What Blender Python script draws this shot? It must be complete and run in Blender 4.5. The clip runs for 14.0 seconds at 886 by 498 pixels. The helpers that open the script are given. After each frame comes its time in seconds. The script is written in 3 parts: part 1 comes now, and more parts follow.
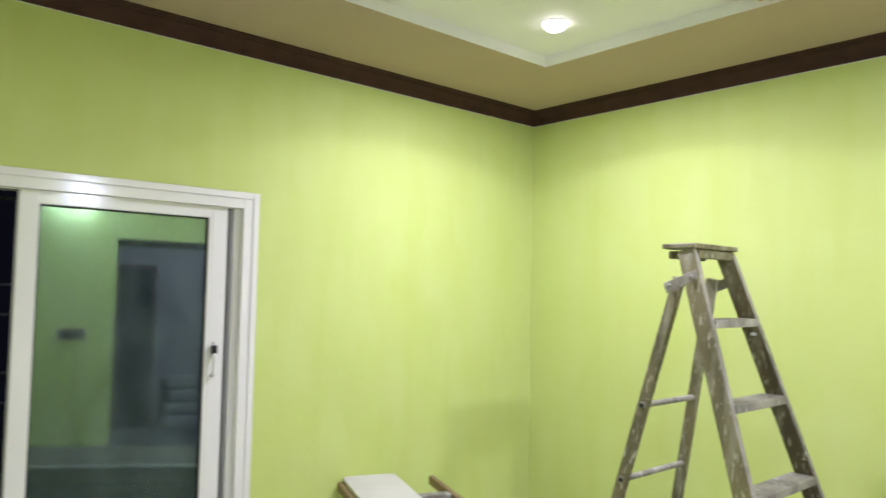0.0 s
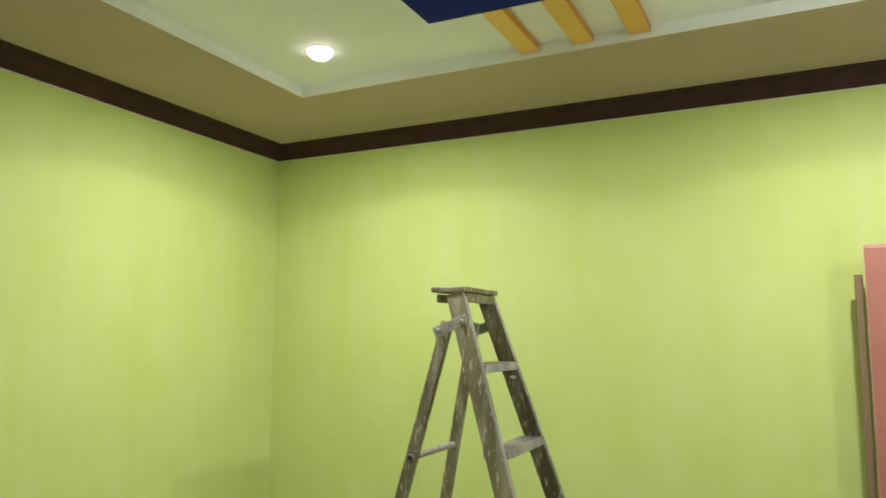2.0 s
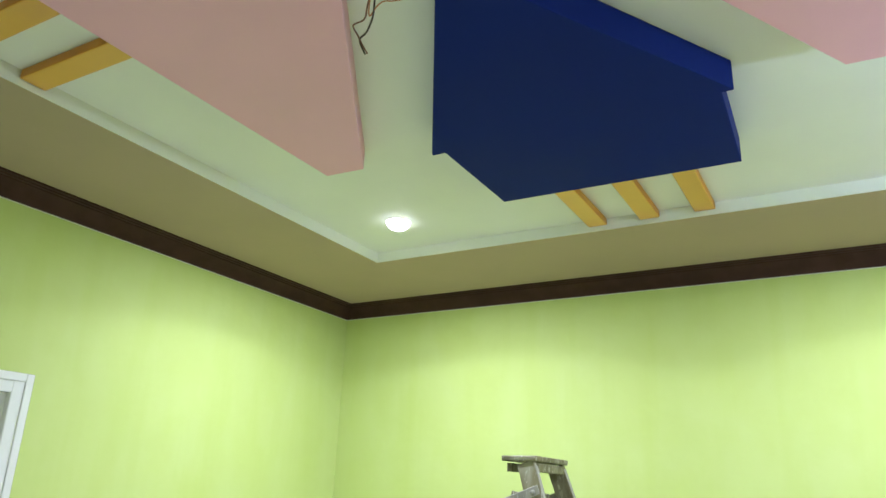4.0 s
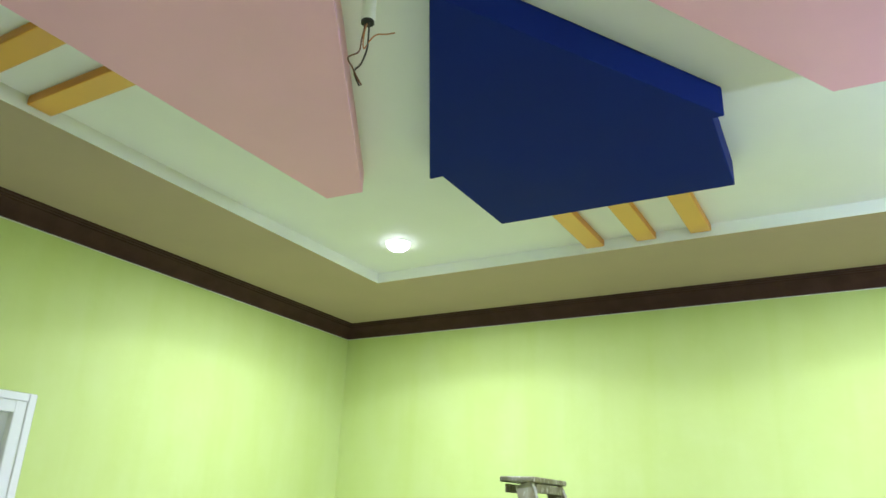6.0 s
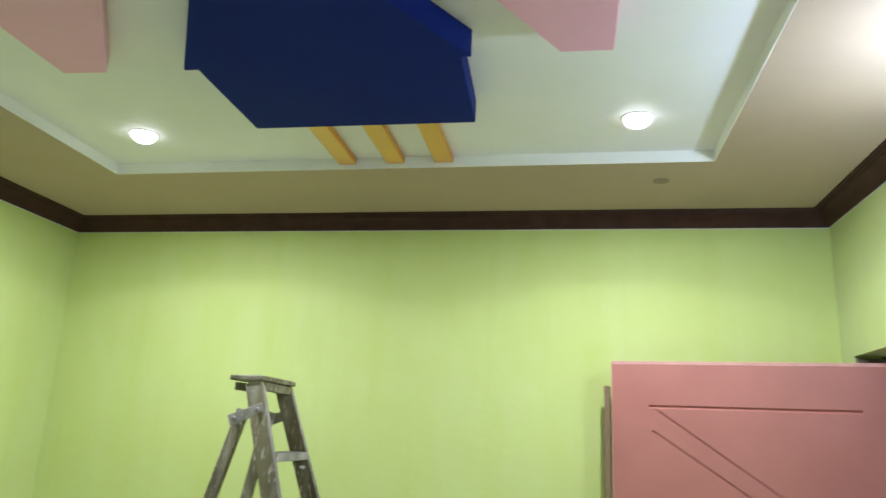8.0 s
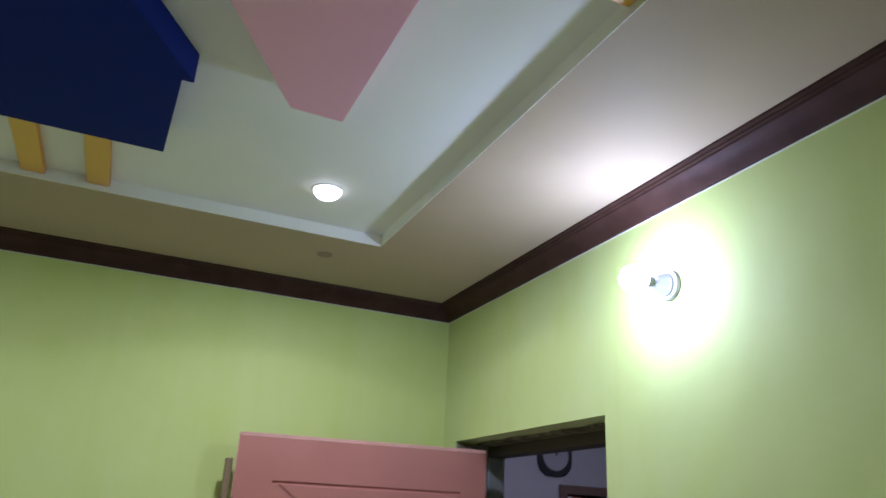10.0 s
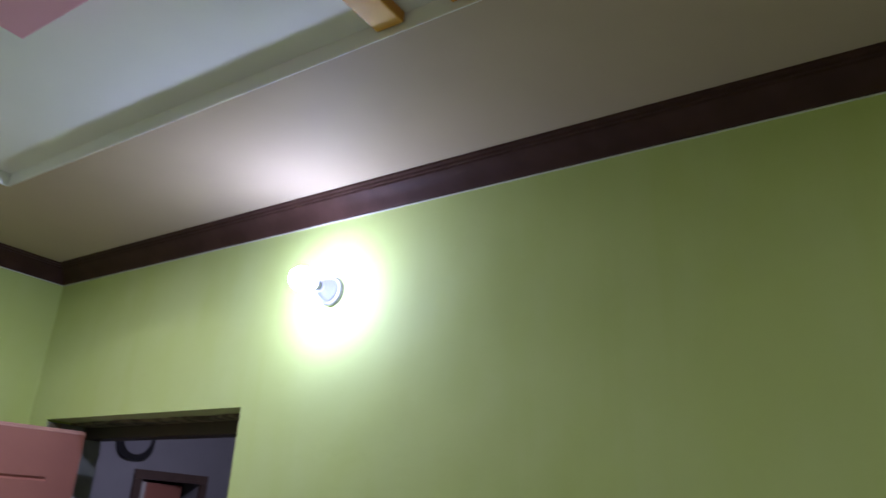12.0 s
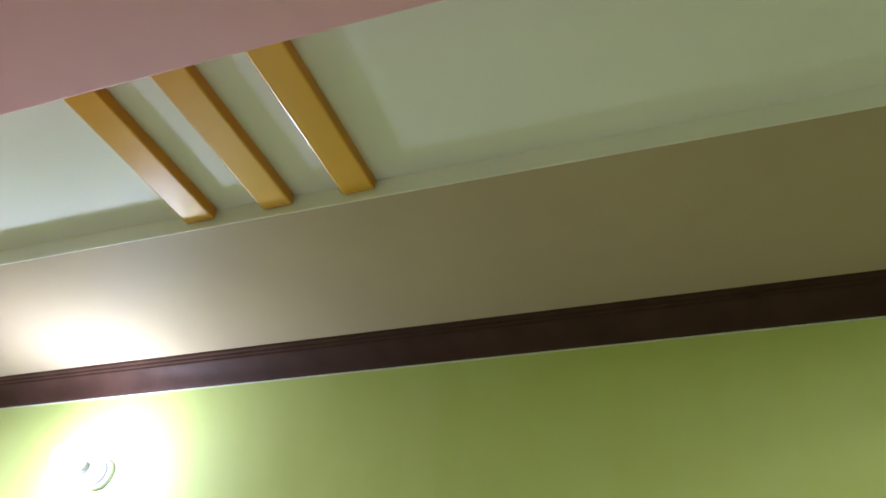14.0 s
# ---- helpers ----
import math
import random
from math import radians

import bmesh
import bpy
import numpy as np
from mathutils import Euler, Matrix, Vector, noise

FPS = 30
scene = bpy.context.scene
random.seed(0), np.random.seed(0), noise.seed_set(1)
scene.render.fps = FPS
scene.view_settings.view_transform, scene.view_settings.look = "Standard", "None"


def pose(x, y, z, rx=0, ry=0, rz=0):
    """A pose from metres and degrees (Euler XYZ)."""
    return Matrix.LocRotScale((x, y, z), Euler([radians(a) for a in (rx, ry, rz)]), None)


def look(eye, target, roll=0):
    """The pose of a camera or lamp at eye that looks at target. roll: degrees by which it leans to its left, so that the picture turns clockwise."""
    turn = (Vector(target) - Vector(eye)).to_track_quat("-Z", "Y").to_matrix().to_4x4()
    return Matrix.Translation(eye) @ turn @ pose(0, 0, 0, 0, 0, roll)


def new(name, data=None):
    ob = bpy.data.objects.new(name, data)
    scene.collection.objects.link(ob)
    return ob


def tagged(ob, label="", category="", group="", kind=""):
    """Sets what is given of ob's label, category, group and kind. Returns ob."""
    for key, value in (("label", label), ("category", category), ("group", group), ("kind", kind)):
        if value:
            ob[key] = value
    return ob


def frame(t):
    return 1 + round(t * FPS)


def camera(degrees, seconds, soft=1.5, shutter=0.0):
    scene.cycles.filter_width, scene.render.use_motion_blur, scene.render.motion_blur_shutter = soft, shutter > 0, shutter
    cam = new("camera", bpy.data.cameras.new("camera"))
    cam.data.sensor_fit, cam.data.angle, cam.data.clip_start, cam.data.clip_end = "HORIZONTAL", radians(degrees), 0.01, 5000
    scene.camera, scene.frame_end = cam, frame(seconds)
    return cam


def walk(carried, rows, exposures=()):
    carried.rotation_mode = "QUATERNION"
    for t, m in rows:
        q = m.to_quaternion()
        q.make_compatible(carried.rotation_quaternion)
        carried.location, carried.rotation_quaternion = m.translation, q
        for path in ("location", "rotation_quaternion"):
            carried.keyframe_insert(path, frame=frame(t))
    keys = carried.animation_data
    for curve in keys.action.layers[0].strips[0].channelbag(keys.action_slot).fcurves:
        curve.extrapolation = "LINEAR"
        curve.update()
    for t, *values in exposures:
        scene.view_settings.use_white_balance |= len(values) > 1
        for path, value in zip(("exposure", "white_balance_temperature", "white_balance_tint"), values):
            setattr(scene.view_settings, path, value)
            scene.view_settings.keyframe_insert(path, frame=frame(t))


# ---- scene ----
cam = camera(63.1, 14.0, soft=1.5, shutter=0.4)
PATH = [
    (0, (2.639, -2.978, 1.774), (1.141, -1.657, 1.884), 1.2),
    (0.5, (2.561, -2.918, 1.756), (1.239, -1.424, 1.896), 1.3),
    (1, (2.537, -2.848, 1.742), (1.313, -1.275, 1.907), 2.7),
    (1.3, (2.485, -2.846, 1.740), (1.428, -1.158, 1.926), 3.9),
    (1.5, (2.465, -2.856, 1.752), (1.503, -1.114, 1.948), 4.0),
    (1.7, (2.392, -2.896, 1.756), (1.549, -1.094, 1.963), 2.4),
    (2, (2.364, -2.923, 1.784), (1.498, -1.136, 2.022), 0.1),
    (2.5, (2.346, -2.975, 1.791), (1.444, -1.251, 2.255), 1.3),
    (3, (2.332, -3.0, 1.812), (1.362, -1.335, 2.347), 1.0),
    (3.5, (2.341, -3.02, 1.816), (1.375, -1.37, 2.401), 2.1),
    (3.7, (2.331, -3.026, 1.818), (1.379, -1.377, 2.43), 2.0),
    (5.8, (2.354, -3.057, 1.825), (1.399, -1.443, 2.518), 1.9),
    (6, (2.363, -3.05, 1.823), (1.41, -1.43, 2.509), 2.3),
    (6.5, (2.343, -3.068, 1.813), (1.488, -1.355, 2.39), 2.1),
    (7, (2.361, -3.043, 1.81), (1.626, -1.249, 2.301), 2.2),
    (7.2, (2.360, -3.052, 1.795), (1.744, -1.212, 2.280), 2.5),
    (7.5, (2.376, -3.073, 1.79), (1.867, -1.207, 2.298), 2.5),
    (7.7, (2.398, -3.092, 1.785), (1.962, -1.203, 2.278), 2.7),
    (8, (2.423, -3.112, 1.774), (2.076, -1.206, 2.273), 2.5),
    (8.2, (2.404, -3.110, 1.790), (2.153, -1.194, 2.307), 3.2),
    (8.3, (2.393, -3.112, 1.790), (2.202, -1.191, 2.320), 3.4),
    (8.5, (2.351, -3.116, 1.783), (2.322, -1.187, 2.31), 3.7),
    (8.7, (2.312, -3.122, 1.795), (2.452, -1.194, 2.306), 3.0),
    (10.8, (2.137, -2.903, 1.815), (3.127, -1.369, 2.631), 4.4),
    (11, (2.13, -2.889, 1.823), (3.206, -1.404, 2.621), 4.5),
    (11.2, (2.100, -2.882, 1.820), (3.231, -1.419, 2.582), 4.0),
    (11.5, (2.041, -2.88, 1.815), (3.346, -1.575, 2.585), 2.9),
    (12, (2.001, -2.901, 1.815), (3.539, -1.85, 2.543), 3.2),
    (12.5, (1.997, -2.923, 1.812), (3.626, -2.055, 2.583), 4.95),
    (13, (2.011, -2.943, 1.832), (3.67, -2.228, 2.69), 6.2),
    (13.2, (2.014, -2.964, 1.864), (3.669, -2.289, 2.762), 5.5),
    (13.5, (1.984, -2.993, 1.84), (3.555, -2.369, 2.909), 5.5),
    (14, (1.972, -3.023, 1.87), (3.492, -2.437, 3.029), 3.9),
]
walk(cam, [(t, look(eye, target, roll)) for t, eye, target, roll in PATH],
     exposures=[
         (0.0, 1.48, 6300, 27), (0.5, 1.31, 6600, 21), (1.0, 1.0, 7350, 11), (2.0, 1.07, 6950, 15), (2.5, 1.19, 6500, 20),
         (3.0, 1.29, 6200, 16), (5.8, 1.56, 5700, 12), (6.5, 1.4, 5850, 13), (7.0, 1.34, 6000, 16), (8.5, 0.95, 5900, 20),
         (10.8, 0.02, 5650, 28), (12.0, -0.06, 5720, 30), (13.0, 0.04, 5900, 31), (13.5, 0.17, 6530, 26), (14.0, 0.78, 6550, 17)])

# ---- world and lights ----
world = bpy.data.worlds.new("night")
scene.world = world
world.use_nodes = True
world.node_tree.nodes["Background"].inputs[0].default_value = (0.02, 0.025, 0.04, 1)
world.node_tree.nodes["Background"].inputs[1].default_value = 0.05

# the room's plan, in metres
RX, RY = 3.488, -4.58          # east wall, south wall
Z_SOF, Z_CEIL = 2.742, 2.785   # dropped border, recessed field
TX0, TX1, TY0, TY1 = 0.613, 2.923, -3.96, -0.621
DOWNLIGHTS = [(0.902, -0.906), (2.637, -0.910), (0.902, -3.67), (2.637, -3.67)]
SPOT_WATTS, RIM_WATTS, RIM_ANGLE, BULB_GLOW, HALL_GLOW = 8.4, 4.0, 74.5, 174.0, 190.0
COOL_WHITE = (0.85, 0.89, 1.0)


# ---- materials ----
def mat(name, colour, rough=0.6, metal=0.0, second=None, scale=6.0, stretch=(1, 1, 1), amount=0.5,
        fine=90.0, bump=0.05, specular=0.5, random_tint=0.0):
    """A painted or worn surface: colour that drifts between two tones, fine grain, and a little relief."""
    m = bpy.data.materials.new(name)
    m.use_nodes = True
    nt = m.node_tree
    b = nt.nodes["Principled BSDF"]
    tc = nt.nodes.new("ShaderNodeTexCoord")
    mp = nt.nodes.new("ShaderNodeMapping")
    mp.inputs["Scale"].default_value = stretch
    nt.links.new(tc.outputs["Object"], mp.inputs["Vector"])
    n1 = nt.nodes.new("ShaderNodeTexNoise")
    n1.inputs["Scale"].default_value, n1.inputs["Detail"].default_value = scale, 5
    nt.links.new(mp.outputs[0], n1.inputs["Vector"])
    n2 = nt.nodes.new("ShaderNodeTexNoise")
    n2.inputs["Scale"].default_value, n2.inputs["Detail"].default_value = fine, 3
    nt.links.new(mp.outputs[0], n2.inputs["Vector"])
    ramp = nt.nodes.new("ShaderNodeValToRGB")
    ramp.color_ramp.elements[0].position, ramp.color_ramp.elements[1].position = 0.38, 0.62
    c2 = second or tuple(c * 0.8 for c in colour)
    ramp.color_ramp.elements[0].color = (*c2, 1)
    ramp.color_ramp.elements[1].color = (*colour, 1)
    nt.links.new(n1.outputs[0], ramp.inputs[0])
    mix = nt.nodes.new("ShaderNodeMix")
    mix.data_type = "RGBA"
    mix.inputs[0].default_value = amount
    mix.inputs[6].default_value = (*colour, 1)
    nt.links.new(ramp.outputs[0], mix.inputs[7])
    out = mix.outputs[2]
    if random_tint:
        info = nt.nodes.new("ShaderNodeObjectInfo")
        hsv = nt.nodes.new("ShaderNodeHueSaturation")
        mr = nt.nodes.new("ShaderNodeMapRange")
        mr.inputs[3].default_value, mr.inputs[4].default_value = 1 - random_tint, 1 + random_tint
        nt.links.new(info.outputs["Random"], mr.inputs[0])
        nt.links.new(mr.outputs[0], hsv.inputs["Value"])
        nt.links.new(out, hsv.inputs["Color"])
        out = hsv.outputs[0]
    nt.links.new(out, b.inputs["Base Color"])
    rr = nt.nodes.new("ShaderNodeMapRange")
    rr.inputs[3].default_value, rr.inputs[4].default_value = max(rough - 0.08, 0.02), min(rough + 0.08, 1)
    nt.links.new(n1.outputs[0], rr.inputs[0])
    nt.links.new(rr.outputs[0], b.inputs["Roughness"])
    b.inputs["Metallic"].default_value = metal
    b.inputs["Specular IOR Level"].default_value = specular
    if bump:
        bp = nt.nodes.new("ShaderNodeBump")
        bp.inputs["Strength"].default_value, bp.inputs["Distance"].default_value = bump, 0.004
        nt.links.new(n2.outputs[0], bp.inputs["Height"])
        nt.links.new(bp.outputs[0], b.inputs["Normal"])
    return m


def glow(name, colour, strength):
    m = bpy.data.materials.new(name)
    m.use_nodes = True
    b = m.node_tree.nodes["Principled BSDF"]
    b.inputs["Base Color"].default_value = (0.9, 0.9, 0.9, 1)
    b.inputs["Emission Color"].default_value = (*colour, 1)
    b.inputs["Emission Strength"].default_value = strength
    return m


def glass(name, colour):
    m = bpy.data.materials.new(name)
    m.use_nodes = True
    b = m.node_tree.nodes["Principled BSDF"]
    b.inputs["Base Color"].default_value = (*colour, 1)
    b.inputs["Roughness"].default_value = 0.03
    b.inputs["Transmission Weight"].default_value = 1.0
    b.inputs["IOR"].default_value = 2.4
    b.inputs["Specular Tint"].default_value = (0.70, 0.93, 1.0, 1)
    # a thin uneven film of plaster dust
    nt = m.node_tree
    tc, mp = nt.nodes.new("ShaderNodeTexCoord"), nt.nodes.new("ShaderNodeMapping")
    mp.inputs["Scale"].default_value = (1.0, 1.0, 0.45)
    n, mr = nt.nodes.new("ShaderNodeTexNoise"), nt.nodes.new("ShaderNodeMapRange")
    n.inputs["Scale"].default_value, n.inputs["Detail"].default_value = 14.0, 7
    mr.inputs[1].default_value, mr.inputs[2].default_value, mr.inputs[3].default_value, mr.inputs[4].default_value = 0.3, 0.7, 0.978, 0.925
    nt.links.new(tc.outputs["Object"], mp.inputs["Vector"])
    nt.links.new(mp.outputs[0], n.inputs["Vector"])
    nt.links.new(n.outputs[0], mr.inputs[0])
    nt.links.new(mr.outputs[0], b.inputs["Transmission Weight"])
    return m


def splattered(name, colour, spots, rough=0.7):
    """Old timber under long smears and small chips of pale paint."""
    m = mat(name, colour, rough, second=tuple(c * 0.36 for c in colour), scale=7, stretch=(1, 1, 0.25), amount=0.8, bump=0.25)
    nt = m.node_tree
    b = nt.nodes["Principled BSDF"]
    tc = nt.nodes.new("ShaderNodeTexCoord")
    for scale, stretch, low, high, most in ((20.0, (1, 1, 0.16), 0.50, 0.80, 0.65), (120.0, (1, 1, 0.16), 0.59, 0.66, 0.8), (46.0, (1, 1, 0.5), 0.665, 0.69, 1.0)):
        src = b.inputs["Base Color"].links[0].from_socket
        mp = nt.nodes.new("ShaderNodeMapping")
        mp.inputs["Scale"].default_value, mp.inputs["Location"].default_value = stretch, (scale * 0.13, 0.0, scale * 0.07)
        nt.links.new(tc.outputs["Object"], mp.inputs["Vector"])
        n = nt.nodes.new("ShaderNodeTexNoise")
        n.inputs["Scale"].default_value, n.inputs["Detail"].default_value = scale, 5
        nt.links.new(mp.outputs[0], n.inputs["Vector"])
        mr = nt.nodes.new("ShaderNodeMapRange")
        mr.inputs[1].default_value, mr.inputs[2].default_value, mr.inputs[4].default_value = low, high, most
        nt.links.new(n.outputs[0], mr.inputs[0])
        mix = nt.nodes.new("ShaderNodeMix")
        mix.data_type = "RGBA"
        mix.inputs[7].default_value = (*spots, 1)
        nt.links.new(mr.outputs[0], mix.inputs[0])
        nt.links.new(src, mix.inputs[6])
        nt.links.new(mix.outputs[2], b.inputs["Base Color"])
    return m


def rolled(m, dark):
    """Faint upright roller marks over a painted wall, and the slow waves of hand-laid plaster."""
    nt = m.node_tree
    b = nt.nodes["Principled BSDF"]
    tc = nt.nodes.new("ShaderNodeTexCoord")
    for scale, stretch, low, high, most in ((26.0, (1, 1, 0.10), 0.50, 0.72, 0.30), (11.0, (1, 1, 0.8), 0.50, 0.70, 0.28)):
        src = b.inputs["Base Color"].links[0].from_socket
        mp, n = nt.nodes.new("ShaderNodeMapping"), nt.nodes.new("ShaderNodeTexNoise")
        mr, mix = nt.nodes.new("ShaderNodeMapRange"), nt.nodes.new("ShaderNodeMix")
        mp.inputs["Scale"].default_value = stretch
        n.inputs["Scale"].default_value, n.inputs["Detail"].default_value = scale * 0.3, 4
        mr.inputs[1].default_value, mr.inputs[2].default_value, mr.inputs[4].default_value = low, high, most
        mix.data_type = "RGBA"
        mix.inputs[7].default_value = (*dark, 1)
        nt.links.new(tc.outputs["Object"], mp.inputs["Vector"])
        nt.links.new(mp.outputs[0], n.inputs["Vector"])
        nt.links.new(n.outputs[0], mr.inputs[0])
        nt.links.new(mr.outputs[0], mix.inputs[0])
        nt.links.new(src, mix.inputs[6])
        nt.links.new(mix.outputs[2], b.inputs["Base Color"])
    b.inputs["IOR"].default_value = 1.55
    b.inputs["Sheen Weight"].default_value, b.inputs["Sheen Roughness"].default_value = 0.35, 0.45   # white sheen in place of the glare beside the bulb
    fine = b.inputs["Normal"].links[0].from_node
    n, wave = nt.nodes.new("ShaderNodeTexNoise"), nt.nodes.new("ShaderNodeBump")
    n.inputs["Scale"].default_value, n.inputs["Detail"].default_value = 4.5, 3
    wave.inputs["Strength"].default_value, wave.inputs["Distance"].default_value = 0.35, 0.02
    nt.links.new(tc.outputs["Object"], n.inputs["Vector"])
    nt.links.new(n.outputs[0], wave.inputs["Height"])
    nt.links.new(wave.outputs[0], fine.inputs["Normal"])
    return m


M_WALL = rolled(mat("lime_green_wall_paint", (0.55, 0.65, 0.195), 0.8, specular=1.0, second=(0.515, 0.62, 0.125), scale=3.6, stretch=(1.2, 1.2, 0.75), amount=0.45, fine=160, bump=0.06), (0.47, 0.58, 0.085))
M_SOF = mat("taupe_ceiling_paint", (0.475, 0.372, 0.26), 0.65, specular=0.2, scale=3, amount=0.25, bump=0.02)
M_CEIL = mat("white_ceiling_paint", (0.88, 0.88, 0.84), 0.6, scale=3, amount=0.15, bump=0.03)
M_CORN = mat("dark_brown_varnish", (0.066, 0.032, 0.024), 0.55, second=(0.045, 0.021, 0.015), scale=14, amount=0.7, bump=0.08, specular=0.1)
M_PINK = mat("pale_pink_paint", (0.90, 0.475, 0.62), 0.5, scale=4, amount=0.2, bump=0.03)
M_BLUE = mat("royal_blue_paint", (0.009, 0.021, 0.175), 0.6, specular=0.05, scale=5, amount=0.3, bump=0.03)
M_ORANGE = mat("orange_varnish", (0.80, 0.40, 0.034), 0.34, specular=0.6, second=(0.72, 0.33, 0.027), scale=5, amount=0.35, bump=0.0, random_tint=0.06)
coat = M_ORANGE.node_tree.nodes["Principled BSDF"]
coat.inputs["Coat Weight"].default_value, coat.inputs["Coat Roughness"].default_value, coat.inputs["Coat IOR"].default_value = 0.55, 0.24, 1.55
# same varnish darkened: the shade on the slat sides is in the colour
M_ORANGE_SHADED = mat("shaded_orange_varnish", (0.60, 0.25, 0.020), 0.4, specular=0.5, second=(0.50, 0.20, 0.016), scale=6, amount=0.4, bump=0.0)
M_DOOR = mat("salmon_door_paint", (0.405, 0.158, 0.110), 0.55, second=(0.355, 0.132, 0.090), scale=5, amount=0.5, bump=0.06)
M_DOOR_EDGE = mat("pale_door_edge", (0.66, 0.36, 0.28), 0.6, scale=20, amount=0.6)
M_FRAME_WOOD = mat("dark_timber_frame", (0.06, 0.045, 0.032), 0.6, scale=10, stretch=(1, 1, 0.2), amount=0.8, bump=0.2)
M_RAW = mat("raw_timber", (0.25, 0.175, 0.085), 0.7, scale=8, stretch=(4, 4, 0.4), amount=0.8, bump=0.2)
M_UPVC = mat("white_plastic_profile", (0.82, 0.82, 0.80), 0.11, scale=4, amount=0.15, bump=0.0)
M_SEAL = mat("black_rubber", (0.012, 0.012, 0.013), 0.6, bump=0.0)
M_GLASS = glass("window_glass", (0.55, 0.75, 0.66))
M_LADDER = splattered("painted_old_timber", (0.215, 0.193, 0.095), (0.52, 0.51, 0.39))
M_LADDER_DARK = splattered("bare_dark_timber", (0.15, 0.118, 0.055), (0.36, 0.34, 0.23))
M_TREAD = splattered("pale_timber_tread", (0.38, 0.36, 0.30), (0.60, 0.59, 0.54))
M_BOARD = mat("white_board", (0.61, 0.60, 0.57), 0.6, scale=9, amount=0.4, bump=0.1)
M_WHITE = mat("white_plastic", (0.80, 0.80, 0.80), 0.3, scale=10, amount=0.1, bump=0.0)
M_GREY_WALL = mat("grey_blue_wall_paint", (0.32, 0.318, 0.345), 0.7, scale=3, amount=0.4)
M_FLOOR = mat("pale_floor_tile", (0.84, 0.82, 0.79), 0.6, scale=4, amount=0.8, bump=0.15)
M_HALL_FLOOR = mat("dark_cement_floor", (0.12, 0.12, 0.12), 0.6, scale=4, amount=0.8, bump=0.15)
M_FILLER = mat("filler_bead", (0.76, 0.77, 0.64), 0.7, bump=0.0)
M_HOLDER = mat("white_holder_plastic", (0.38, 0.38, 0.39), 0.35, bump=0.0)
M_HALL_WOOD = mat("brown_hall_timber", (0.11, 0.07, 0.055), 0.6, scale=10, stretch=(1, 1, 0.2), amount=0.7, bump=0.1)
M_DARK_BOARD = mat("dark_board", (0.15, 0.145, 0.09), 0.7, second=(0.05, 0.05, 0.03), scale=13, amount=0.8, bump=0.2)
M_PLASTER = mat("bare_plaster", (0.27, 0.30, 0.295), 0.85, scale=9, amount=0.7, bump=0.3)
M_MORTAR = mat("rough_mortar", (0.24, 0.215, 0.13), 0.9, second=(0.07, 0.065, 0.035), scale=20, amount=0.9, bump=0.5)
M_BLACK = mat("black_plastic", (0.015, 0.015, 0.018), 0.35, bump=0.0)
M_DIAL = mat("grey_dial", (0.27, 0.27, 0.30), 0.4, bump=0.0)
M_WIRE = mat("dark_cable", (0.03, 0.025, 0.02), 0.5, bump=0.0)
M_WIRE_RED = mat("brown_cable", (0.16, 0.06, 0.035), 0.5, bump=0.0)
M_COPPER = mat("copper", (0.55, 0.25, 0.12), 0.35, metal=1.0, bump=0.0)
M_PATCH = mat("brown_patch", (0.30, 0.23, 0.17), 0.7, scale=60, amount=0.6)
M_STEEL = mat("grey_steel", (0.40, 0.40, 0.40), 0.4, metal=0.8, bump=0.0)
M_LED = glow("downlight_lens", (1.0, 0.99, 0.95), 3.2)
M_BULB = glow("bulb_glass", (0.64, 0.755, 1.05), BULB_GLOW)


# ---- building helpers ----
def link(name, bm, material, parent=None, label=""):
    me = bpy.data.meshes.new(name)
    bmesh.ops.recalc_face_normals(bm, faces=bm.faces)
    bm.to_mesh(me)
    bm.free()
    me.materials.append(material)
    ob = new(name, me)
    if parent is not None:
        ob.parent = parent
    if label:
        ob["label"] = label
    return ob


def part(name, bm, material, parent, label=""):
    """One mesh under a thing or a part; the mesh is given in the thing's own axes."""
    return link(name, bm, material, parent, label)


def empty(name, m, label, category, group=""):
    ob = new(name)
    ob.matrix_world = m
    ob.empty_display_size = 0.05
    return tagged(ob, label, category, group)


def structure(ob, label, category):
    return tagged(ob, label, category, kind="structure")


def box(x0, x1, y0, y1, z0, z1, bevel=0.0, bm=None, seg=2):
    bm = bm or bmesh.new()
    r = bmesh.ops.create_cube(bm, size=1)
    bmesh.ops.transform(bm, verts=r["verts"], matrix=Matrix.LocRotScale(
        ((x0 + x1) / 2, (y0 + y1) / 2, (z0 + z1) / 2), None, (abs(x1 - x0), abs(y1 - y0), abs(z1 - z0))))
    if bevel:
        es = list({e for v in r["verts"] for e in v.link_edges})
        bmesh.ops.bevel(bm, geom=es, offset=bevel, segments=seg, profile=0.5, affect="EDGES")
    return bm


def prism(points, z0, z1, bevel=0.0, seg=2):
    """A flat outline raised from z0 to z1."""
    bm = bmesh.new()
    f = bm.faces.new([bm.verts.new((x, y, z0)) for x, y in points])
    r = bmesh.ops.extrude_face_region(bm, geom=[f])
    bmesh.ops.translate(bm, verts=[v for v in r["geom"] if isinstance(v, bmesh.types.BMVert)], vec=(0, 0, z1 - z0))
    bmesh.ops.recalc_face_normals(bm, faces=bm.faces)
    if bevel:
        bmesh.ops.bevel(bm, geom=list(bm.edges), offset=bevel, segments=seg, profile=0.5, affect="EDGES")
    return bm


